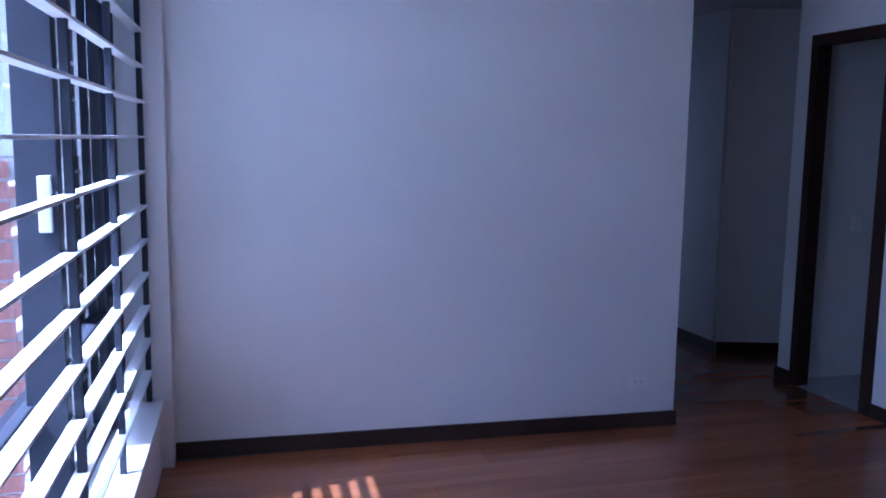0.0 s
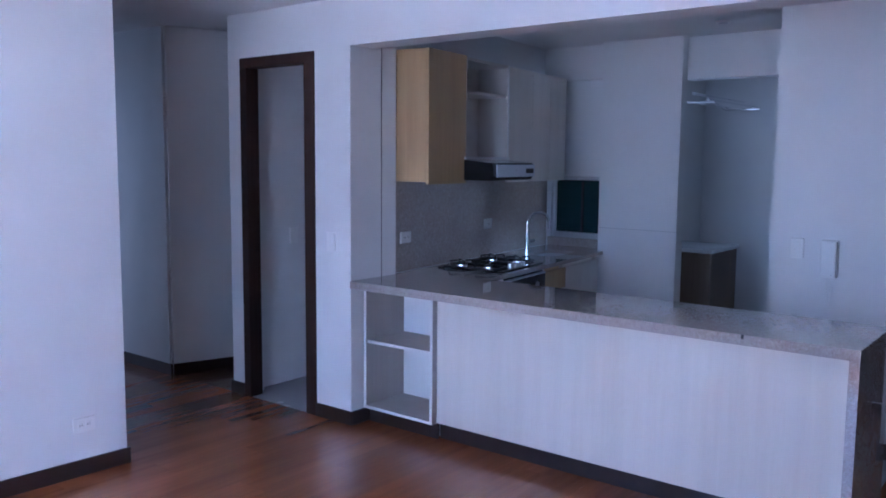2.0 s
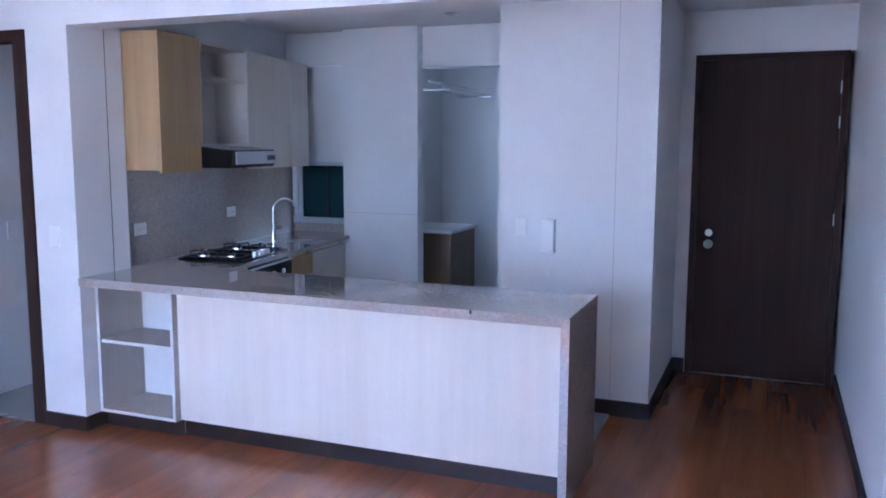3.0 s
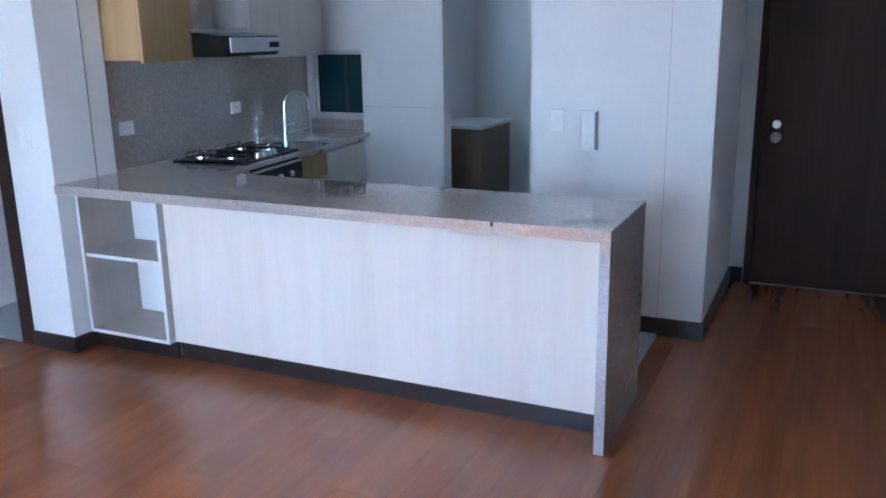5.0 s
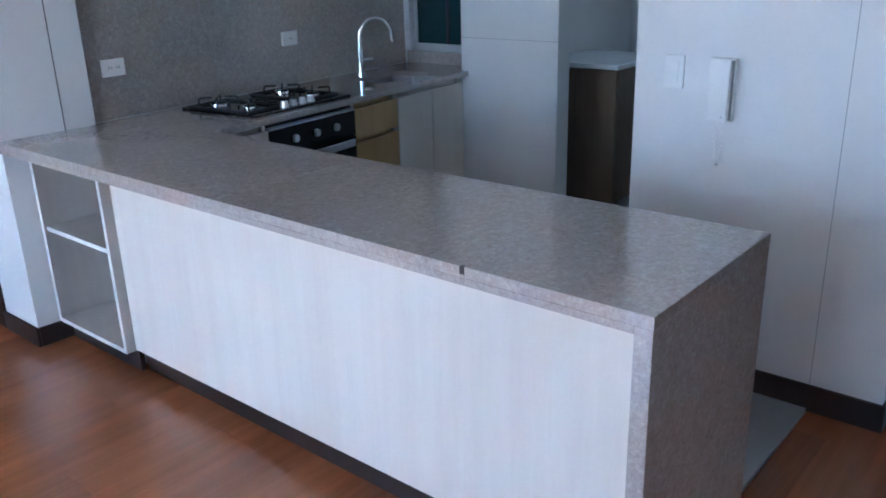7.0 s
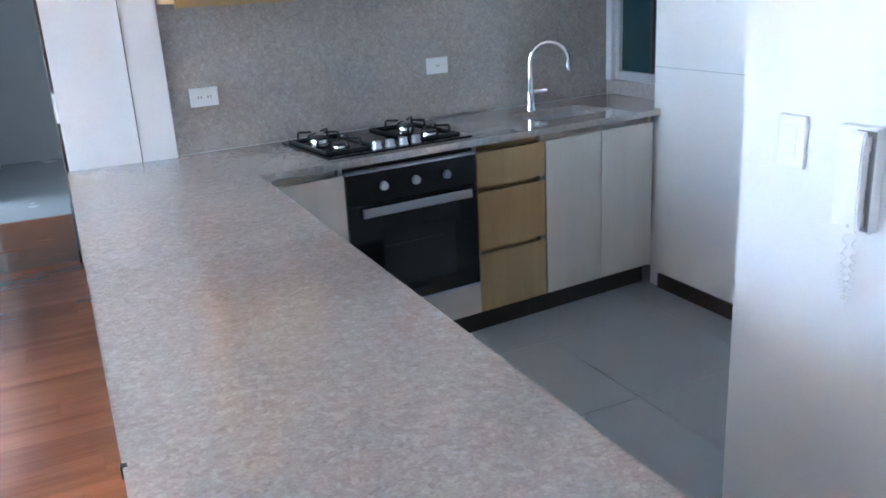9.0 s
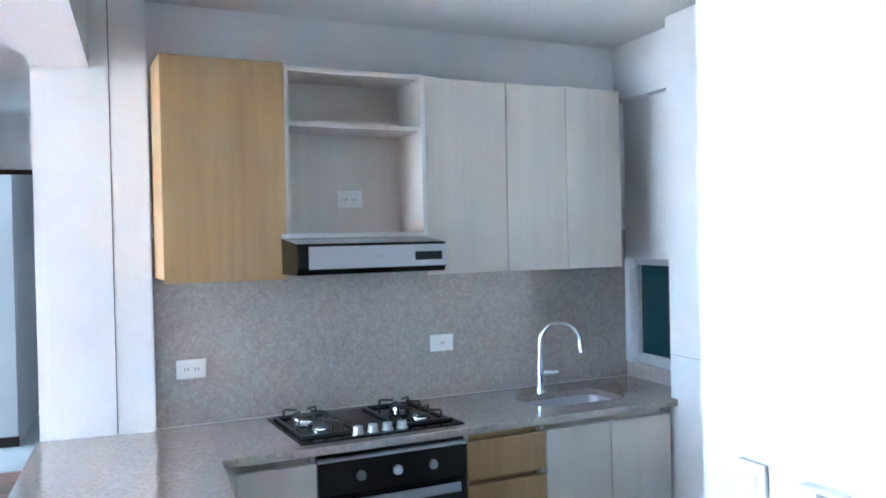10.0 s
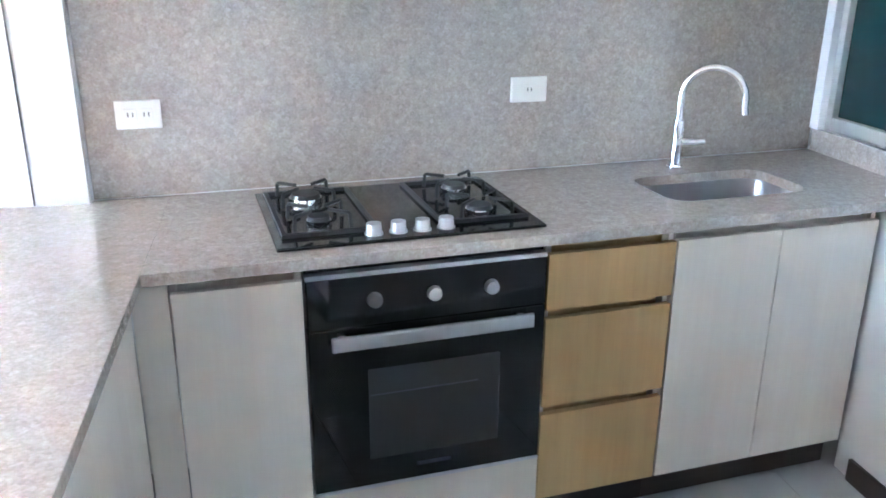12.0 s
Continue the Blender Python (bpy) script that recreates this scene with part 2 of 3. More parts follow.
setting("wall_recess", boxes([(0, 1.2, 0, 0.12, 0, H)]), WHITE, "white wall closing the corridor recess", pose(4.235, 5.55, 0, 0, 0, -18))
setting("wall_corridor_east", boxes([(4.225, 4.345, 5.585, 6.95, 0, H)]), WHITE, "white painted corridor wall")
for n, b in (("west", (2.2, 3.028, 6.95, 7.07, 0, H)), ("east", (4.225, 5.2, 6.95, 7.07, 0, H)), ("lintel", (3.028, 4.225, 6.95, 7.07, 2.165, H))):
    setting("wall_corridor_end_" + n, boxes([b]), WHITE, "white corridor end wall beside the far room opening")
setting("wall_room", boxes([(2.1, 2.2, 6.95, 7.6, 0, H), (2.1, 2.2, 8.7, 9.7, 0, H), (2.1, 2.2, 7.6, 8.7, 0, 0.4), (2.1, 2.2, 7.6, 8.7, 2.3, H), (2.1, 5.2, 9.6, 9.7, 0, H), (5.2, 5.3, 6.95, 9.7, 0, H), (3.38, 3.64, 7.78, 9.6, 0, H)]), WHITE, "white walls of the far room")
setting("wall_stove", boxes([(0.0, 2.50, 0.0, 0.12, 0, H)]), WHITE, "white wall behind the kitchen worktop", STOVE)
IW = pose(XI, 0.728, 0, 0, 0, 0)      # its y runs along the intercom wall, its -x faces the living room
setting("wall_intercom", boxes([(0, 0.1, 0, 0.957, 0, H)]), WHITE, "white painted wall carrying an intercom", IW)
setting("wall_hall", boxes([(XI + 0.1, XE + 0.25, 0.728, 0.828, 0, H)]), WHITE, "white painted wall beside the entry door")
setting("wall_closet_back", boxes([(XI + 0.1, 6.92, 1.585, 1.685, 0, H)]), WHITE, "white painted wall facing the kitchen")
setting("wall_entry", boxes([(XE, XE + 0.25, 0.60, 0.728, 0, H), (XE, XE + 0.25, -0.37, 0.60, 2.265, H)]), WHITE, "white wall around the entry door")
setting("wall_east", boxes([(XR, 6.92, 2.733, 3.40, 0, H), (6.90, 7.02, 1.685, 2.732, 2.247, H), (6.964, 7.1, 3.3, 4.2, 0, 0.9), (6.966, 7.1, 3.3, 4.2, 1.492, H), (6.905, 6.966, 3.40, 4.2, 2.29, H)]), WHITE, "white kitchen wall with an opening to the laundry")
for n, b in (("east", (8.5, 8.6, 1.2, 3.3, 0, H)), ("south", (6.92, 8.5, 1.1, 1.2, 0, H)), ("north", (6.92, 8.5, 3.20, 3.30, 0, H))):
    setting("wall_laundry_" + n, boxes([b]), WHITE, "white painted laundry wall")

# ---- skirting ----


def skirting(name, x0, x1, y0, y1, h=0.085):
    return setting(name, slab(min(x0, x1), max(x0, x1), min(y0, y1), max(y0, y1), 0.0, h, bevel=0.003), SKIRT, "dark brown wooden skirting board")


SK = 0.014
tagged(setting("baseboard_living", slab(0.03, 2.743, -SK, -0.001, 0, 0.085, bevel=0.003), SKIRT, "dark brown wooden skirting board", pose(0.305, 4.311, 0, 0, 0, -2.9)))
skirting("baseboard_corridor", 3.029, 3.029 + SK, 4.2, 6.94)
skirting("baseboard_pillar_front", XW - SK, XW - 0.001, 3.687, 4.005)
skirting("baseboard_pillar_side", XW, 4.40, 3.70 - SK, 3.699)
skirting("baseboard_door_wall", XW - SK, XW - 0.001, 4.713, 4.86)
skirting("baseboard_door_wall_end", XW, 5.7, 4.846, 4.86)
skirting("baseboard_corridor_east", 4.225 - SK, 4.224, 5.545, 6.94)
setting("baseboard_recess", slab(0.0, 1.2, -SK, -0.001, 0, 0.085, bevel=0.003), SKIRT, "dark brown wooden skirting board", pose(4.235, 5.55, 0, 0, 0, -18))
setting("baseboard_intercom", slab(-SK, -0.001, -SK, 0.957, 0, 0.10, bevel=0.003), SKIRT, "dark brown wooden skirting board", IW)
skirting("baseboard_hall", XI + 0.001, XE, 0.714, 0.727, 0.10)
skirting("baseboard_entry", XE - SK, XE - 0.001, 0.64, 0.713, 0.10)
skirting("baseboard_south", 4.25, XE, -0.369, -0.369 + SK)
skirting("baseboard_kitchen", XR - SK, XR - 0.001, 2.734, 3.33)
skirting("baseboard_room", 3.37, 3.65, 7.766, 7.779)

# ---- door frames and doors ----


def bath_door_frame():
    d = thing("door_1", I4, "dark stained wooden door frame of an open doorway", "door frame")
    tagged(d, kind="structure")
    part("jamb", slab(XW - 0.012, 4.335, 4.003, 4.092, 0, 2.21, bevel=0.004), DARK_WOOD, d)
    part("jamb", slab(XW - 0.012, 4.335, 4.645, 4.712, 0, 2.21, bevel=0.004), DARK_WOOD, d)
    part("head", slab(XW - 0.012, 4.335, 4.003, 4.712, 2.21, 2.275, bevel=0.004), DARK_WOOD, d)
    part("stop", slab(4.29, 4.333, 4.092, 4.105, 0, 2.21), DARK_WOOD, d)
    part("strike_plate", slab(4.245, 4.285, 4.0915, 4.097, 1.81, 1.86, bevel=0.001), STEEL, d, "small steel hinge plate")
    return d


def entry_door():
    d = thing("door_2", I4, "closed dark brown wooden entry door with steel knob", "door")
    tagged(d, kind="structure")
    leaf = part("leaf", slab(XE - 0.005, XE + 0.04, -0.296, 0.592, 0.008, 2.228, bevel=0.003), DARK_WOOD, d)
    part("jamb", slab(XE - 0.03, XE + 0.12, 0.594, 0.635, 0, 2.265, bevel=0.003), DARK_WOOD, d)
    part("jamb", slab(XE - 0.03, XE + 0.12, -0.338, -0.298, 0, 2.265, bevel=0.003), DARK_WOOD, d)
    part("head", slab(XE - 0.03, XE + 0.12, -0.298, 0.594, 2.23, 2.265, bevel=0.003), DARK_WOOD, d)
    y = 0.505
    bm = cyl(bmesh.new(), (XE - 0.005, y, 0.948), (XE - 0.016, y, 0.948), 0.032)
    cyl(bm, (XE - 0.016, y, 0.948), (XE - 0.045, y, 0.948), 0.012)
    bmesh.ops.create_uvsphere(bm, u_segments=16, v_segments=10, radius=0.028, matrix=pose(XE - 0.062, y, 0.948) @ Matrix.Diagonal((0.8, 1, 1, 1)))
    part("knob", bm, DOOR_STEEL, d, "round brushed steel knob", True)
    bm = cyl(bmesh.new(), (XE - 0.005, y, 1.028), (XE - 0.02, y, 1.028), 0.026, 0.022)
    part("deadbolt", bm, DOOR_STEEL, d, "round steel deadbolt cylinder", True)
    for z in (2.03, 1.80, 1.15):
        part("hinge", cyl(bmesh.new(), (XE - 0.014, -0.297, z - 0.04), (XE - 0.014, -0.297, z + 0.04), 0.008), STEEL, d, "small steel hinge", True)


bath_door_frame()
entry_door()

# ---- living room window and its grille ----


def living_window():
    w = thing("window_1", WEST, "wide window with dark grey aluminium frames and clear panes", "window")
    tagged(w, kind="structure")
    part("sill", slab(-0.02, 0.30, 0.7, 4.198, 0.322, 0.345, bevel=0.004), WHITE_METAL, w)
    for z0, z1 in ((0.345, 0.395), (0.80, 0.86), (2.385, 2.438)):
        part("rail", slab(0.06, 0.125, 0.7, 4.198, z0, z1, bevel=0.004), FRAME_GREY, w)
    ys = (0.7, 3.74, 4.155)
    for y in ys:
        part("mullion", slab(0.055, 0.13, y, y + 0.043, 0.396, 2.384, bevel=0.004), FRAME_GREY, w)
    for y0, y1 in zip(ys, ys[1:]):
        for z0, z1 in ((0.396, 0.799), (0.861, 2.384)):
            p = part("pane", slab(0.088, 0.094, y0 + 0.044, y1 - 0.001, z0, z1), GLASS, w)
            p.visible_shadow = False
    for y in (3.84, 3.98):
        part("sash_stile", slab(0.035, 0.053, y, y + 0.05, 0.40, 2.38, bevel=0.003), FRAME_GREY, w)
    part("sash_stile", slab(0.108, 0.212, 2.53, 2.59, 0.40, 2.38, bevel=0.003), FRAME_GREY, w)



def window_grille():
    g = thing("window_grille", WEST @ pose(0.235, 0, 0), "white painted steel window grille of flat horizontal bars", "window grille")
    for y in (0.72, 1.60, 2.56, 3.30, 4.17):
        part("post", slab(-0.012, 0.012, y - 0.012, y + 0.012, 0.346, 2.439, bevel=0.002), FRAME_GREY, g)
    z = 0.495
    while z < 2.42:
        part("bar", slab(-0.022, 0.022, 0.71, 4.199, z - 0.005, z + 0.005, bevel=0.0015), WHITE_METAL, g)
        z += 0.155
    return g


living_window()
window_grille()
latch = solid("window_latch", slab(0.165, 0.20, 2.505, 2.5295, 1.33, 1.48, bevel=0.006), TILE, "pale grey plastic latch on the window frame", "latch")
latch.matrix_basis = WEST

# ---- outside ----
setting("ground", boxes([(-60, -0.1, -60, 60, -3.2, -3.0)]), GROUND, "paved ground far below the window")


def brick_pier():
    b = thing("brick_wall", pose(-2.4, 3.52, -3.0), "sunlit red brick wall of the neighbouring wing", "wall")
    part("mortar_core", slab(0, 2.40, 0.008, 0.4, 0, 4.50), MORTAR, b)
    me = finish(slab(0, 0.235, 0, 0.1, 0, 0.062, bevel=0), "brick", BRICK)
    n = 0
    for row in range(30, 60):
        for i in range(10):
            x = i * 0.247 + (0.12 if row % 2 else 0) - 0.12
            if x < 0 or x + 0.235 > 2.445 or n > 280:
                continue
            o = new("brick", me)
            o.parent = b
            o.matrix_basis = pose(x, 0, row * 0.075)
            n += 1


brick_pier()
solid("rendered_column", slab(-0.75, -0.01, 3.53, 3.95, 1.502, 6.0, bevel=0.01), WHITE, "pale rendered column standing on the brick wall", "column")


def pale_block():
    b = thing("apartment_building", pose(-9.0, 13.0, -3.0), "pale rendered apartment building across the court", "building")
    part("wall", slab(0, 9.2, 0, 6, 0, 11), WHITE, b)
    for i in range(4):
        for k in range(3):
            w = part("window", slab(0.8 + i * 2.2, 2.1 + i * 2.2, -0.04, -0.001, 1.2 + k * 2.8, 2.6 + k * 2.8), FRAME_GREY, b)
            part("pane", slab(0.88 + i * 2.2, 2.02 + i * 2.2, -0.05, -0.041, 1.28 + k * 2.8, 2.52 + k * 2.8), TEAL, w)


pale_block()

# ---- kitchen worktop ----


def S(u, v, z=0.0):
    return STOVE @ Vector((u, v, z))


def worktop():
    t = thing("worktop", I4, "speckled beige granite worktop with a waterfall end", "worktop")
    hole = []
    for cu, cv, a0 in ((1.885, -0.275, 0), (1.555, -0.275, 90), (1.555, -0.42, 180), (1.885, -0.42, 270)):
        for k in range(6):
            a = radians(a0 + 18 * k)
            hole.append(tuple(S(cu + 0.06 * math.cos(a), cv + 0.06 * math.sin(a))[:2]))
    near = [(4.235, 0.888), (4.85, 0.888), (4.85, 2.2798), (4.235, 2.2798)]
    middle = [(4.235, 2.28), (4.85, 2.28), (4.85, 3.746), tuple(S(0.003, -0.024)[:2]), (4.646, 3.698), (4.235, 3.698)]
    far = [(4.8503, S(0.1317, -0.635)[1]), tuple(S(2.09, -0.635)[:2]), (6.797, 3.404), (6.96, 3.404), tuple(S(2.312, -0.024)[:2]), (4.8503, S(0.1992, -0.024)[1])]
    for loops in ((near,), (middle,), (far, hole)):
        bm = bmesh.new()
        edges = []
        for loop in loops:
            vs = [bm.verts.new((x, y, CT)) for x, y in loop]
            edges += [bm.edges.new((vs[i], vs[(i + 1) % len(vs)])) for i in range(len(vs))]
        bmesh.ops.triangle_fill(bm, edges=edges, use_beauty=True)
        r = bmesh.ops.extrude_face_region(bm, geom=list(bm.faces))
        bmesh.ops.translate(bm, vec=(0, 0, -0.028), verts=[g for g in r["geom"] if isinstance(g, bmesh.types.BMVert)])
        bmesh.ops.recalc_face_normals(bm, faces=bm.faces)
        sharp = [e for e in bm.edges if len(e.link_faces) == 2 and e.calc_face_angle() > 1.0]
        bmesh.ops.bevel(bm, geom=sharp, offset=0.0008, segments=2, affect="EDGES")
        part("top", bm, GRAN, t)
    part("apron", slab(4.2352, 4.262, 0.9295, 3.6978, CT - 0.046, CT - 0.0282), GRAN, t)
    part("waterfall_leg", slab(4.2355, 4.8495, 0.8885, 0.929, 0.0, CT - 0.0283, bevel=0.002), GRAN, t)
    part("window_upstand", slab(6.943, 6.963, 3.406, 3.965, CT + 0.0005, 0.968, bevel=0.002), GRAN, t)
    # a small chip in the front edge
    part("chip", slab(4.232, 4.242, 1.345, 1.357, CT - 0.018, CT + 0.0008, bevel=0.001), IRON, t, "small dark chip in the edge")
    return t


worktop()


def backsplash():
    b = thing("backsplash", STOVE, "polished granite backsplash above the worktop", "backsplash")
    tagged(b, kind="structure")
    part("slab", slab(0.003, 2.312, -0.02, -0.001, CT + 0.001, 1.64, bevel=0.001), GRAN, b)



backsplash()
setting("trim_splash", slab(-0.012, 0.002, -0.026, 0.0, CT + 0.001, 2.30), WHITE_METAL, "thin white edge trim beside the backsplash", STOVE)
setting("pillar_joint", slab(4.513, 4.517, 3.6975, 3.7005, CT + 0.001, H - 0.001), SLOT, "dark vertical joint beside the pillar")

# ---- peninsula ----


def peninsula():
    p = thing("peninsula_cabinet", I4, "pale ash veneered kitchen peninsula cabinet", "cabinet")
    part("front_panel", slab(4.372, 4.392, 0.93, 3.132, 0.10, CT - 0.047, bevel=0.001), ASH, p)
    part("inner_panel", slab(4.80, 4.818, 0.93, 3.163, 0.10, CT - 0.055, bevel=0.001), ASH, p)
    part("rail", slab(4.772, 4.787, 0.93, 3.163, 0.10, CT - 0.029), ASH, p)
    part("toe_kick", slab(4.41, 4.81, 0.93, 3.132, 0.0, 0.099), SKIRT, p, "dark brown toe kick")


def niche_unit():
    n = thing("shelf_unit", pose(4.333, 3.134, 0), "open pale two-shelf niche under the worktop", "shelf")
    w, d, z1, z0, k = 0.54, 0.36, CT - 0.047, 0.095, 0.018
    # boards carry the niche's shade in their colour; only the back stays white
    part("side", slab(0, d, 0.0, k, z0, z1, bevel=0.001), NICHE_SHADE, n)
    part("side", slab(0, d, w - k, w, z0, z1, bevel=0.001), NICHE_SHADE, n)
    part("top", slab(0, d, k, w - k, z1 - k, z1), NICHE_SHADE, n)
    part("bottom", slab(0, d, k, w - k, z0, z0 + k), NICHE_SHADE, n)
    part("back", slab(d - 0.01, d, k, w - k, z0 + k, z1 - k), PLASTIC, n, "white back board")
    part("shelf", slab(0.012, d - 0.01, k, w - k, 0.505, 0.505 + k), NICHE_SHADE, n)
    for y in (0.0, w - k):
        part("edge_band", slab(-0.0015, -0.0002, y, y + k, z0, z1), PLASTIC, n, "white edge band")
    for z in (z0, z1 - k):
        part("edge_band", slab(-0.0015, -0.0002, k + 0.0003, w - k - 0.0003, z, z + k), PLASTIC, n, "white edge band")
    part("edge_band", slab(0.0105, 0.0118, k + 0.0003, w - k - 0.0003, 0.505, 0.505 + k), PLASTIC, n, "white edge band")
    part("toe_kick", slab(0.05, 0.07, 0.0, w, 0.0, z0 - 0.001), SKIRT, n, "dark brown toe kick")


peninsula()
niche_unit()

# ---- base cabinets along the stove wall ----
VF = -0.60
DOORTOP = 0.828


def base_unit(name, label, u0, u1, doors, mat, z0=0.10):
    c = thing(name, BASE, label, "cabinet", "base cabinets along the stove wall")
    part("body", slab(u0 + 0.001, u1 - 0.001, VF + 0.05, -0.022, 0.115, CT - 0.029 if name != "sink_cabinet" else 0.62), mat, c)
    if name == "sink_cabinet":
        part("rail", slab(u0 + 0.02, u1 - 0.02, VF + 0.05, VF + 0.068, 0.621, CT - 0.029), mat, c)
    for a, b in ((u0 + 0.001, u0 + 0.016), (u1 - 0.016, u1 - 0.001)):
        part("side_panel", slab(a, b, VF + 0.0195, VF + 0.0495, 0.115, CT - 0.029), ASH, c, "pale side panel")
    part("toe_kick", slab(u0, u1, VF + 0.055, VF + 0.07, 0, 0.114), SKIRT, c, "dark brown toe kick")
    for a, b, za, zb in doors:
        part("door" if mat is ASH else "drawer_front", slab(a + 0.002, b - 0.002, VF, VF + 0.019, za, zb, bevel=0.001), mat, c)
    return c


corner = base_unit("corner_cabinet", "pale ash corner base cabinet", 0.163, 0.448, [(0.163, 0.448, 0.115, DOORTOP)], ASH)
base_unit("drawer_unit", "three-drawer oak veneered base unit", 1.047, 1.41, [(1.047, 1.41, 0.12, 0.38), (1.047, 1.41, 0.404, 0.655), (1.047, 1.41, 0.679, DOORTOP)], OAK)
base_unit("sink_cabinet", "two-door pale ash sink cabinet", 1.412, 2.06, [(1.412, 1.735, 0.12, DOORTOP), (1.735, 2.06, 0.12, DOORTOP)], ASH)
part("filler_strip", slab(0.085, 0.161, VF + 0.004, VF + 0.03, 0.0, CT - 0.029), ASH, corner, "narrow pale ash filler strip")


def oven():
    o = thing("oven", BASE @ pose(0, 0, -0.012), "black built-in electric oven with steel handle", "oven")
    f = VF - 0.004
    part("body", slab(0.452, 1.043, VF + 0.02, -0.05, 0.27, CT - 0.032), BLACK, o)
    part("control_panel", slab(0.452, 1.043, f, VF + 0.019, 0.715, 0.838, bevel=0.002), BLACK_GLASS, o)
    dr = part("door", slab(0.452, 1.043, f, VF + 0.019, 0.277, 0.712, bevel=0.002), BLACK_GLASS, o)
    part("window", slab(0.59, 0.926, f - 0.0008, f - 0.0001, 0.352, 0.60), OVEN_WINDOW, dr, "dark glass oven window")
    part("rack", slab(0.595, 0.87, f - 0.0014, f - 0.0009, 0.528, 0.531), FRAME_GREY, dr, "thin grey rack line")
    part("badge", slab(0.71, 0.80, f - 0.0012, f - 0.0002, 0.312, 0.322), FRAME_GREY, dr, "small grey badge")
    part("top_trim", slab(0.452, 1.043, f - 0.001, VF + 0.019, 0.8385, 0.85, bevel=0.001), SILVER, o, "silver top trim")
    part("bottom_trim", slab(0.452, 1.043, f - 0.001, VF + 0.019, 0.268, 0.2765), SILVER, o, "silver bottom trim")
    h = part("handle", slab(0.502, 1.003, f - 0.03, f - 0.018, 0.667, 0.703, bevel=0.004), STEEL, o, "flat brushed steel handle")
    for u in (0.53, 0.975):
        part("bracket", slab(u - 0.008, u + 0.008, f - 0.019, f, 0.674, 0.696), STEEL, h)
    for u in (0.61, 0.754, 0.898):
        bm = cyl(bmesh.new(), (u, f, 0.778), (u, f - 0.004, 0.778), 0.0185)
        cyl(bm, (u, f - 0.004, 0.778), (u, f - 0.014, 0.778), 0.0175, 0.0165)
        part("knob", bm, STEEL, o, "round steel knob", True)


oven()
bm = slab(0.450, 1.045, VF, VF + 0.019, 0.12, 0.252, bevel=0.001)
c = thing("oven_plinth_panel", BASE, "pale ash panel under the oven", "panel")
part("panel", bm, ASH, c)
part("toe_kick", slab(0.449, 1.046, VF + 0.055, VF + 0.07, 0, 0.114), SKIRT, c, "dark brown toe kick")

# ---- hob ----


def hob():
    h = thing("gas_hob", STOVE @ pose(0.742, -0.342, CT), "black glass gas hob with four burners", "hob")
    part("glass", slab(-0.325, 0.325, -0.24, 0.24, 0.0005, 0.009, bevel=0.003), BLACK_GLASS, h)
    burners = [(-0.205, 0.122, 0.043), (-0.205, -0.085, 0.03), (0.20, 0.105, 0.036), (0.20, -0.10, 0.036)]
    for x, y, r in burners:
        b = part("burner", cyl(bmesh.new(), (x, y, 0.0095), (x, y, 0.022), r * 1.05, r), CHROME, h, "polished burner ring", True)
        part("burner_cap", cyl(bmesh.new(), (x, y, 0.022), (x, y, 0.032), r * 0.92, r * 0.85), IRON, b, "black burner cap", True)
    for side, xs in ((-1, (-0.305, -0.075)), (1, (0.075, 0.305))):
        gx = (xs[0] + xs[1]) / 2
        g = part("pan_support", boxes([(xs[0], xs[1], yy - 0.005, yy + 0.005, 0.0095, 0.019) for yy in (-0.17, 0.205)] + [(xx - 0.005, xx + 0.005, -0.165, 0.2, 0.0095, 0.019) for xx in (xs[0] + 0.006, xs[1] - 0.006)]), IRON, h, "black cast iron pan support")
        for x, y, r in burners:
            if (x < 0) != (side < 0):
                continue
            for a in (45, 135, 225, 315):
                ca, sa = math.cos(radians(a)), math.sin(radians(a))
                bm = tube(bmesh.new(), [(x + ca * 0.095, y + sa * 0.085, 0.013), (x + ca * 0.092, y + sa * 0.082, 0.046), (x + ca * 0.088, y + sa * 0.078, 0.05), (x + ca * 0.03, y + sa * 0.027, 0.05)], 0.0048, 6)
                part("finger", bm, IRON, g)
    for k in range(4):
        x = -0.095 + 0.059 * k
        bm = cyl(bmesh.new(), (x, -0.195, 0.0095), (x, -0.195, 0.013), 0.022)
        cyl(bm, (x, -0.195, 0.013), (x, -0.195, 0.036), 0.019, 0.0175)
        part("knob", bm, STEEL, h, "round satin steel knob", True)


hob()

# ---- sink and tap ----


def sink():
    s = thing("sink", STOVE @ pose(1.72, -0.3475, CT - 0.0285), "undermounted stainless steel sink bowl", "sink")
    bm = bmesh.new()
    rings = []
    for k, z in ((1.02, -0.001), (1.0, -0.01), (0.97, -0.14), (0.85, -0.16), (0.15, -0.165)):
        ring = []
        for cx, cy, a0 in ((0.165, 0.0725, 0), (-0.165, 0.0725, 90), (-0.165, -0.0725, 180), (0.165, -0.0725, 270)):
            for i in range(6):
                a = radians(a0 + 18 * i)
                ring.append(bm.verts.new((k * (cx + 0.062 * math.cos(a)), k * (cy + 0.062 * math.sin(a)), z)))
        rings.append(ring)
    for a, b in zip(rings, rings[1:]):
        for i in range(24):
            bm.faces.new((a[i], a[(i + 1) % 24], b[(i + 1) % 24], b[i]))
    bm.faces.new(rings[-1])
    r = bmesh.ops.solidify(bm, geom=list(bm.faces), thickness=0.002)
    part("bowl", bm, STEEL, s, "", True)
    part("drain", cyl(bmesh.new(), (0, 0, -0.163), (0, 0, -0.158), 0.035), CHROME, s, "chrome drain", True)


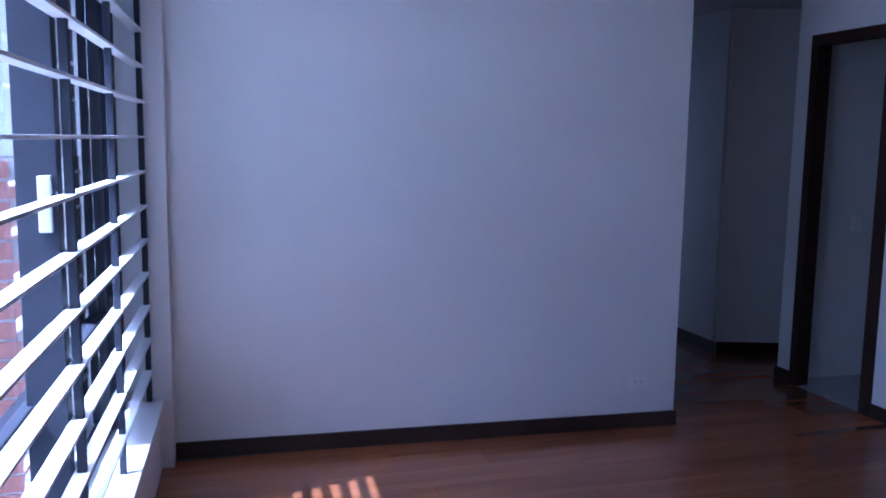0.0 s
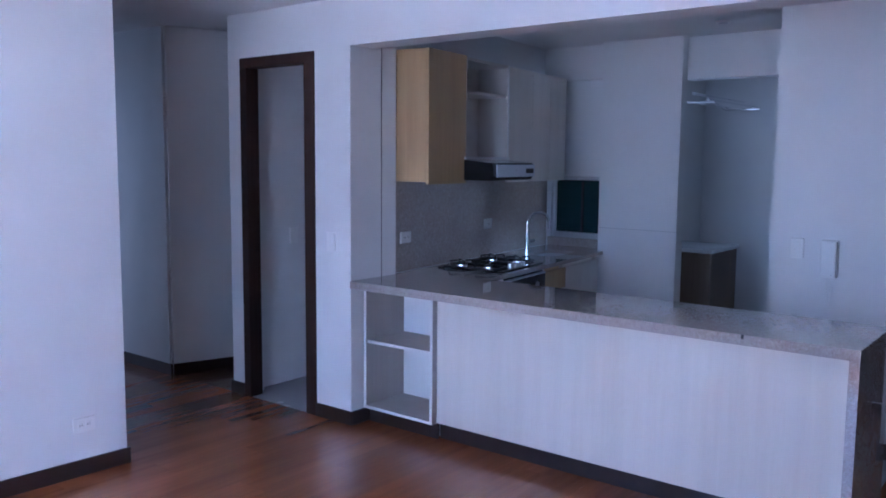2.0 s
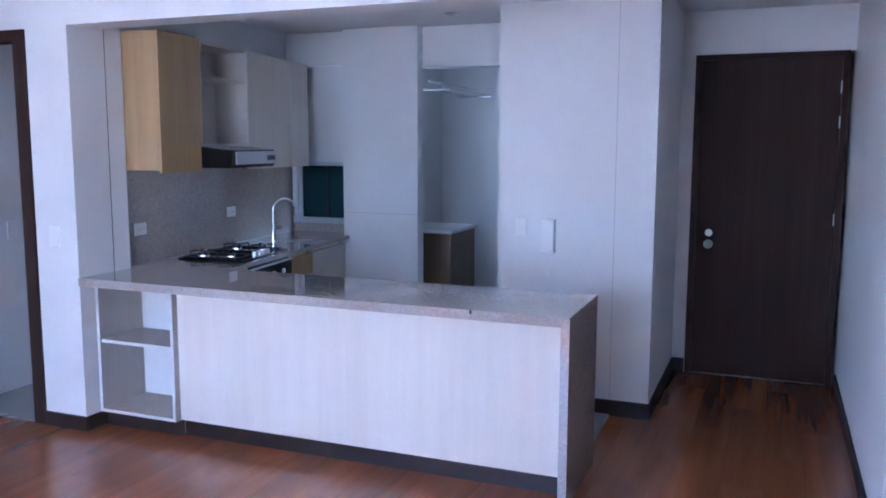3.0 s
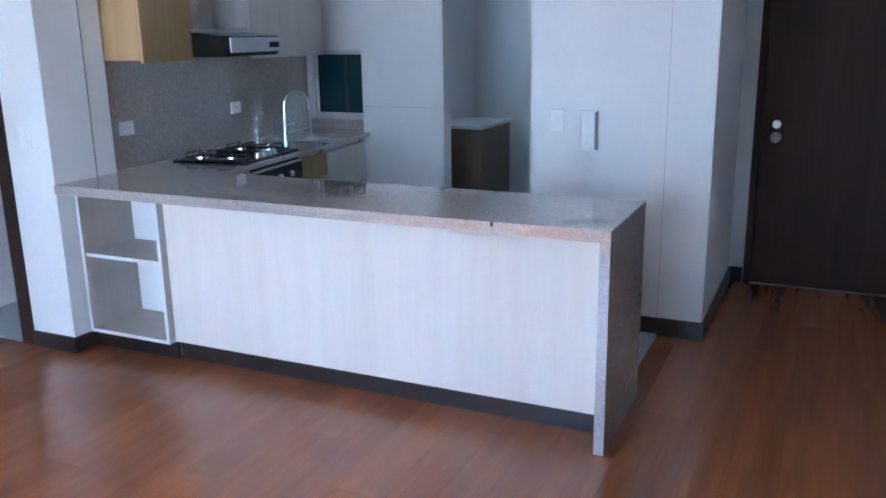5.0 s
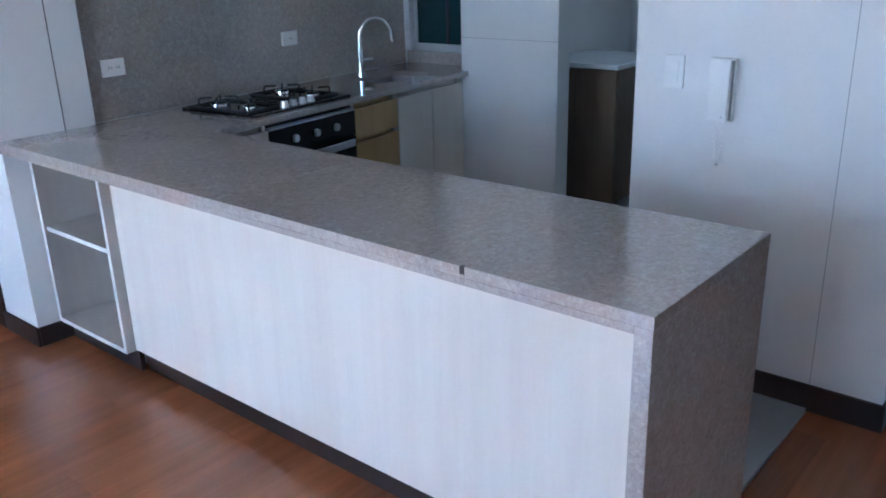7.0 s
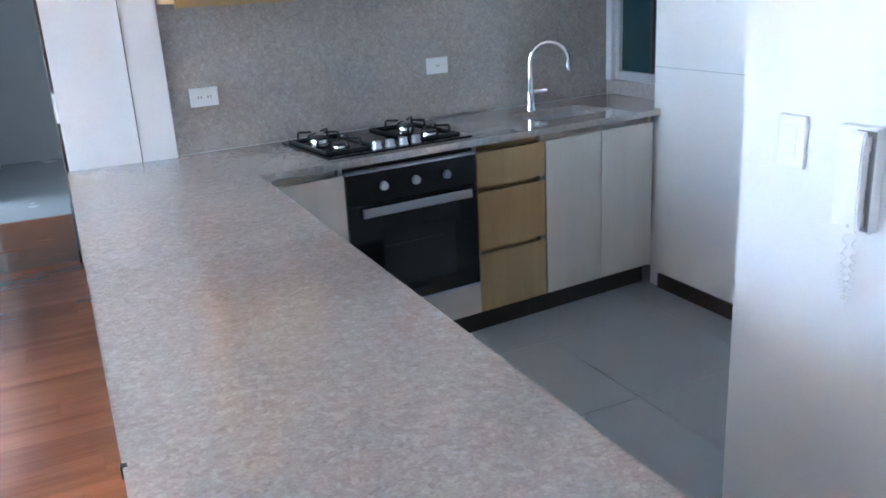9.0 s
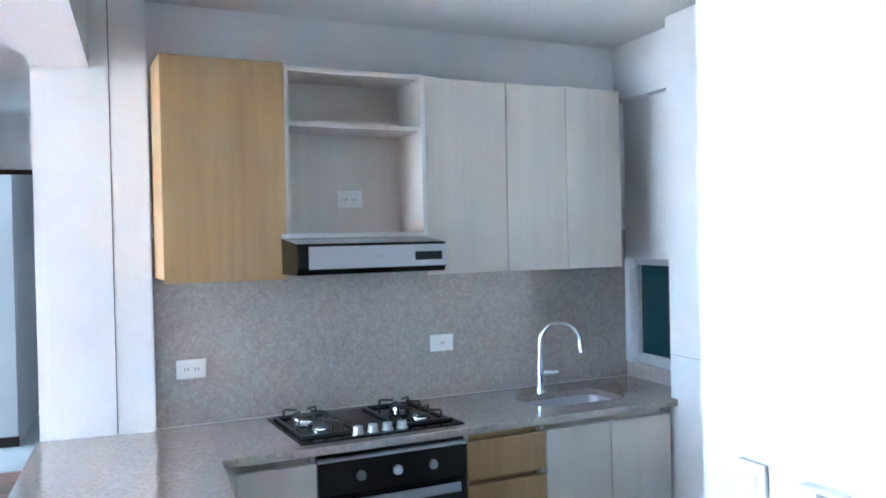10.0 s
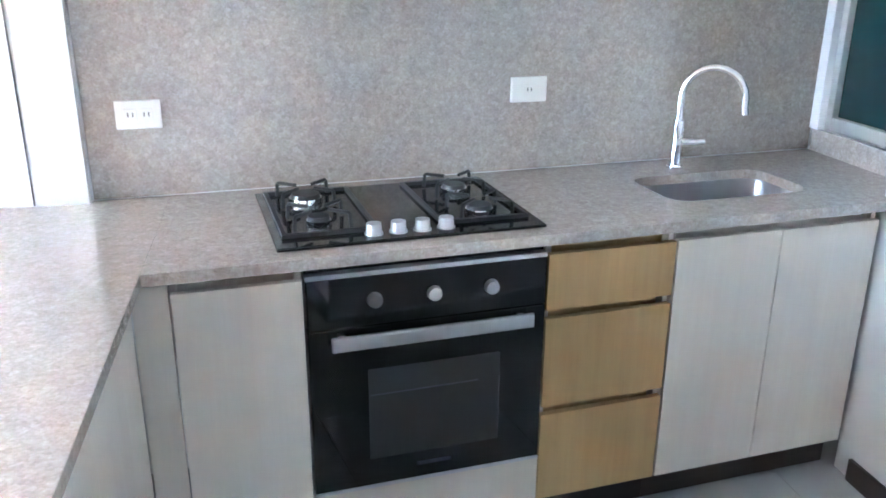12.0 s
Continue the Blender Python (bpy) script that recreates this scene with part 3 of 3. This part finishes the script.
def tap():
    t = thing("kitchen_tap", STOVE @ pose(1.708, -0.135, CT), "tall chrome swan-neck kitchen tap", "tap")
    bm = cyl(bmesh.new(), (0, 0, 0.0005), (0, 0, 0.008), 0.026)
    cyl(bm, (0, 0, 0.008), (0, 0, 0.15), 0.0175)
    part("body", bm, CHROME, t, "", True)
    d = Vector((0.74, -0.67, 0))
    pts = [(0, 0, 0.15), (0, 0, 0.222)]
    for k in range(1, 15):
        a = radians(180 - 13.5 * k)
        q = d * (0.093 + 0.093 * math.cos(a))
        pts.append((q.x, q.y, 0.222 + 0.093 * math.sin(a)))
    q = d * 0.189
    pts.append((q.x, q.y, 0.182))
    part("spout", tube(bmesh.new(), pts, 0.0115, 14), CHROME, t, "", True)
    bm = cyl(bmesh.new(), (0.012, -0.004, 0.082), (0.05, -0.016, 0.082), 0.0145)
    cyl(bm, (0.05, -0.016, 0.082), (0.08, -0.026, 0.084), 0.0125, 0.011)
    part("lever", bm, CHROME, t, "short chrome lever", True)


sink()
tap()

# ---- wall units ----
VU = -0.285


def wall_units():
    g = "wall cabinets above the worktop"
    c = thing("wall_cabinet", STOVE, "oak veneered wall cabinet with a closed door", "cabinet", g)
    part("body", slab(0.010, 0.466, VU + 0.019, -0.022, 1.485, 2.305), OAK, c)
    part("door", slab(0.010, 0.466, VU, VU + 0.018, 1.47, 2.305, bevel=0.001), OAK, c)
    for u0, u1 in ((1.067, 1.456), (1.457, 1.772), (1.773, 2.078)):
        c = thing("wall_cabinet", STOVE, "pale ash wall cabinet with a closed door", "cabinet", g)
        part("body", slab(u0, u1, VU + 0.019, -0.022, 1.48, 2.29), ASH, c)
        part("door", slab(u0 + 0.001, u1 - 0.001, VU, VU + 0.018, 1.465, 2.29, bevel=0.001), ASH, c)
    n = thing("open_shelf_unit", STOVE, "open pale ash shelf niche above the hood", "shelf", g)
    part("side", slab(0.468, 0.484, VU + 0.002, -0.001, 1.646, 2.295), ASH, n)
    part("side", slab(1.047, 1.065, VU - 0.003, -0.001, 1.646, 2.295), ASH, n)
    part("top", slab(0.484, 1.047, VU + 0.002, -0.001, 2.277, 2.295), ASH, n)
    part("bottom", slab(0.445, 1.070, VU - 0.01, -0.001, 1.628, 1.646), PLASTIC, n, "white board under the niche")
    part("back", slab(0.484, 1.047, -0.040, -0.024, 1.646, 2.277), ASH, n)
    part("shelf", slab(0.484, 1.047, VU + 0.012, -0.04, 2.065, 2.083), ASH, n)
    part("edge_band", slab(1.0472, 1.0648, VU - 0.0045, VU - 0.0032, 1.646, 2.295), PLASTIC, n, "white edge band")


wall_units()


def hood():
    h = thing("range_hood", STOVE @ pose(0.745, 0, 1.49), "slim black and silver range hood", "range hood")
    bm = bmesh.new()
    prof = [(-0.022, 0.0), (-0.48, 0.0), (-0.505, 0.03), (-0.505, 0.085), (-0.49, 0.115), (-0.30, 0.135), (-0.022, 0.135)]
    a = [bm.verts.new((-0.30, y, z)) for y, z in prof]
    b = [bm.verts.new((0.30, y, z)) for y, z in prof]
    bm.faces.new(a)
    bm.faces.new(b[::-1])
    for i in range(len(prof)):
        bm.faces.new((a[i], b[i], b[(i + 1) % len(prof)], a[(i + 1) % len(prof)]))
    part("body", bm, BLACK, h)
    f = part("fascia", slab(-0.262, 0.298, -0.512, -0.5055, 0.022, 0.105, bevel=0.003), SILVER, h, "silver front fascia")
    part("display", slab(0.16, 0.275, -0.5135, -0.5122, 0.045, 0.078, bevel=0.0005), BLACK_GLASS, f, "black control strip")
    part("badge", slab(0.0, 0.025, -0.5132, -0.5122, 0.058, 0.075), STEEL, f)


hood()

# ---- sockets, switches, intercom ----


def socket_plate(m, label, horizontal=True, gangs=2, name="socket"):
    s = thing(name, m, label, name, "white wall plates")
    w, h = (0.115, 0.075) if horizontal else (0.072, 0.115)
    part("plate", slab(-w / 2, w / 2, -0.012, -0.0005, -h / 2, h / 2, bevel=0.004), PLASTIC, s)
    for k in range(gangs):
        c = (k - (gangs - 1) / 2) * 0.04
        x, z = (c, 0) if horizontal else (0, c)
        p = part("insert", slab(x - 0.016, x + 0.016, -0.0138, -0.0115, z - 0.016, z + 0.016, bevel=0.001), PLASTIC, s)
        if name == "socket":
            for d in (-0.007, 0.005):
                part("slot", slab(x + d, x + d + 0.003, -0.0145, -0.0136, z - 0.005, z + 0.006), SLOT, p)
    return s


socket_plate(STOVE @ pose(0.139, -0.020, 1.118), "white double socket on the granite backsplash")
socket_plate(STOVE @ pose(1.247, -0.020, 1.14), "white single socket on the granite backsplash", gangs=1)
socket_plate(STOVE @ pose(0.81, -0.040, 1.79), "white double socket inside the open shelf niche")
socket_plate(pose(0.305, 4.311, 0, 0, 0, -2.9) @ pose(2.50, 0, 0.265), "white double socket low on the living room wall")
socket_plate(IW @ pose(0, 0.806, 1.14, 0, 0, -90), "white double switch plate beside the intercom", False, 2, "switch")
socket_plate(pose(4.74, 4.774, 1.07), "white switch plate on the bathroom wall", False, 1, "switch")
socket_plate(pose(XW, 3.86, 1.12, 0, 0, -90), "white blank switch plate on the pillar", False, 1, "switch")


def intercom():
    i = thing("intercom", IW @ pose(0, 0.628, 1.092, 0, 0, -90), "white plastic wall intercom handset with hanging cord", "intercom")
    part("base", slab(-0.045, 0.045, -0.03, -0.0005, -0.105, 0.105, bevel=0.006), PLASTIC, i)
    bm = bmesh.new()
    prof = [(-0.058, 0.1), (-0.05, 0.103), (-0.04, 0.06), (-0.04, -0.06), (-0.05, -0.103), (-0.058, -0.1), (-0.063, -0.06), (-0.063, 0.06)]
    a = [bm.verts.new((0.005, y, z)) for y, z in prof]
    b = [bm.verts.new((0.04, y, z)) for y, z in prof]
    bm.faces.new(a)
    bm.faces.new(b[::-1])
    for k in range(8):
        bm.faces.new((a[k], b[k], b[(k + 1) % 8], a[(k + 1) % 8]))
    bmesh.ops.recalc_face_normals(bm, faces=bm.faces)
    bmesh.ops.bevel(bm, geom=list(bm.edges), offset=0.003, segments=2, affect="EDGES")
    # grey sheet that draws the handset's shadow outline on the base
    part("handset_shade", slab(0.001, 0.0435, -0.0325, -0.0302, -0.099, 0.099), TILE, i, "thin grey sheet in place of the shade around the handset")
    h = part("handset", bm, PLASTIC, i, "white plastic handset")
    for z in (0.075, -0.075):
        part("neck", slab(0.01, 0.035, -0.041, -0.029, z - 0.015, z + 0.015), PLASTIC, h)
    part("button", cyl(bmesh.new(), (0.022, -0.058, -0.085), (0.022, -0.061, -0.085), 0.004, seg=12), ALU, i, "grey call button", True)
    pts = []
    for k in range(161):
        s = k / 160
        x = 0.012 * math.cos(math.pi * s) + 0.005
        z = -0.105 - 0.15 * math.sin(math.pi * s) ** 0.7
        a = 2 * math.pi * 22 * s
        pts.append((x + 0.005 * math.cos(a), -0.03 + 0.005 * math.sin(a), z))
    part("cord", tube(bmesh.new(), pts, 0.0018, 5), PLASTIC, i, "coiled white cord", True)


intercom()

# ---- kitchen window ----


def kitchen_window():
    w = thing("window_2", I4, "small window with pale aluminium frame and tinted pane", "window")
    tagged(w, kind="structure")
    z0, z1, y0, y1 = 0.969, 1.491, 3.31, 3.965
    part("stile", slab(6.967, 7.02, y1 - 0.06, y1, z0, z1, bevel=0.003), ALU, w)
    part("stile", slab(6.975, 7.01, 3.643, 3.66, z0 + 0.046, z1 - 0.031, bevel=0.002), FRAME_GREY, w, "thin grey stile")
    part("rail", slab(6.967, 7.02, y0, y1 - 0.061, z0, z0 + 0.045, bevel=0.003), ALU, w)
    part("rail", slab(6.967, 7.02, y0, y1 - 0.061, z1 - 0.03, z1, bevel=0.003), ALU, w)
    part("pane", slab(6.99, 6.996, y0, y1 - 0.061, z0 + 0.046, z1 - 0.031), TEAL, w, "dark teal tinted pane")
    part("casing", slab(6.937, 6.9655, 3.93, 3.975, z0, z1, bevel=0.002), WHITE_METAL, w)


kitchen_window()

# ---- laundry ----


def laundry():
    c = thing("laundry_cabinet", pose(7.28, 2.63, 0), "brown wooden laundry cabinet with a pale grey top", "cabinet")
    part("body", slab(0.02, 0.60, 0.0, 0.555, 0.08, 0.885), LAUNDRY_WOOD, c)
    for y in (0.002, 0.279):
        part("door", slab(0.0, 0.019, y, y + 0.274, 0.085, 0.88, bevel=0.002), LAUNDRY_WOOD, c)
    part("toe_kick", slab(0.06, 0.08, 0.0, 0.555, 0.012, 0.079), SKIRT, c, "dark brown toe kick")
    part("top", slab(-0.02, 0.62, -0.015, 0.565, 0.886, 0.915, bevel=0.004), TILE_PALE, c, "pale grey top")
    r = thing("clothes_rail", I4, "wall-hung chrome clothes drying rail", "drying rack")
    for y, z in ((2.94, 2.12), (2.82, 2.17), (2.70, 2.12)):
        part("rod", tube(bmesh.new(), [(7.25, y, z), (8.45, y, z)], 0.009, 8), CHROME, r, "", True)
    for x in (7.3, 8.40):
        part("bracket", tube(bmesh.new(), [(x, 2.66, 2.10), (x, 2.98, 2.10), (x, 3.198, 2.26)], 0.007, 6), CHROME, r, "", True)


laundry()

# ---- ceiling spots ----


def spot(x, y):
    s = thing("ceiling_spot", pose(x, y, H), "small round white recessed ceiling light", "ceiling light", "ceiling spots")
    bm = cyl(bmesh.new(), (0, 0, -0.001), (0, 0, -0.012), 0.05, 0.046, 24)
    part("ring", bm, PLASTIC, s, "", True)
    part("lens", cyl(bmesh.new(), (0, 0, -0.0125), (0, 0, -0.015), 0.033, seg=20), STEEL, s, "frosted lens", True)


spot(3.66, 4.33)
spot(6.34, 2.27)

# ---- floor pieces ----


def planks():
    """Laminate boards laid along x, each course shifted."""
    w, ln = 0.195, 1.28
    me = {}
    row = 0
    y = -1.69
    while y < 6.93:
        y1 = min(y + w, 6.94)
        if y < 0.955 < y1:
            y1 = 0.955
        left, right = (0.1, 6.86) if y1 <= 0.956 else (0.1, 4.43)
        if y > 4.2:
            left = 3.03
        if y > 3.69 or y1 > 3.70:
            right = 4.244 if y1 > 3.70 else 4.43
        x = left - (row * 0.47) % ln
        while x < right:
            a, b = max(x, left), min(x + ln, right)
            if b - a > 0.01 and not (b < 4.2 and y1 < -0.5 and a > 5):
                key = (round(b - a, 3), round(y1 - y, 3))
                if key not in me:
                    me[key] = finish(slab(0.0002, key[0] - 0.0002, 0.0002, key[1] - 0.0002, -0.012, 0.0), "plank", FLOOR)
                o = new("plank", me[key])
                o.parent = floor
                o.matrix_basis = pose(a, y, 0)
            x += ln
        y = y1
        row += 1


def tiles():
    s = 0.6
    me = {}
    for i in range(8):
        for j in range(7):
            x, y = 4.80 + i * s - 0.6, 0.957 + j * s - (0.3 if j else 0)
            x1, y1 = min(x + s, 8.5), min(y + (s if j else 0.3), 3.8)
            x = max(x, 4.435)
            if x1 - x < 0.02 or y1 - y < 0.02:
                continue
            key = (round(x1 - x, 3), round(y1 - y, 3))
            if key not in me:
                me[key] = finish(slab(0.0015, key[0] - 0.0015, 0.0015, key[1] - 0.0015, -0.006, 0.001), "tile", TILE)
            o = new("tile", me[key])
            o.parent = floor_kitchen
            o.matrix_basis = pose(x, y, 0.011)


planks()
tiles()

setting("joint_intercom", slab(-0.0008, 0.002, 0.231, 0.2335, 0.09, H - 0.001), JOINT, "thin vertical joint in the plaster", IW)
setting("trim_far_door", slab(3.03, 4.22, 6.935, 6.95, 2.135, 2.17), DARK_WOOD, "dark head of the far door frame")

setting("joint_kitchen_wall", slab(XR - 0.0006, XR + 0.002, 2.735, 3.398, 1.083, 1.0855), JOINT, "thin horizontal joint in the kitchen wall")
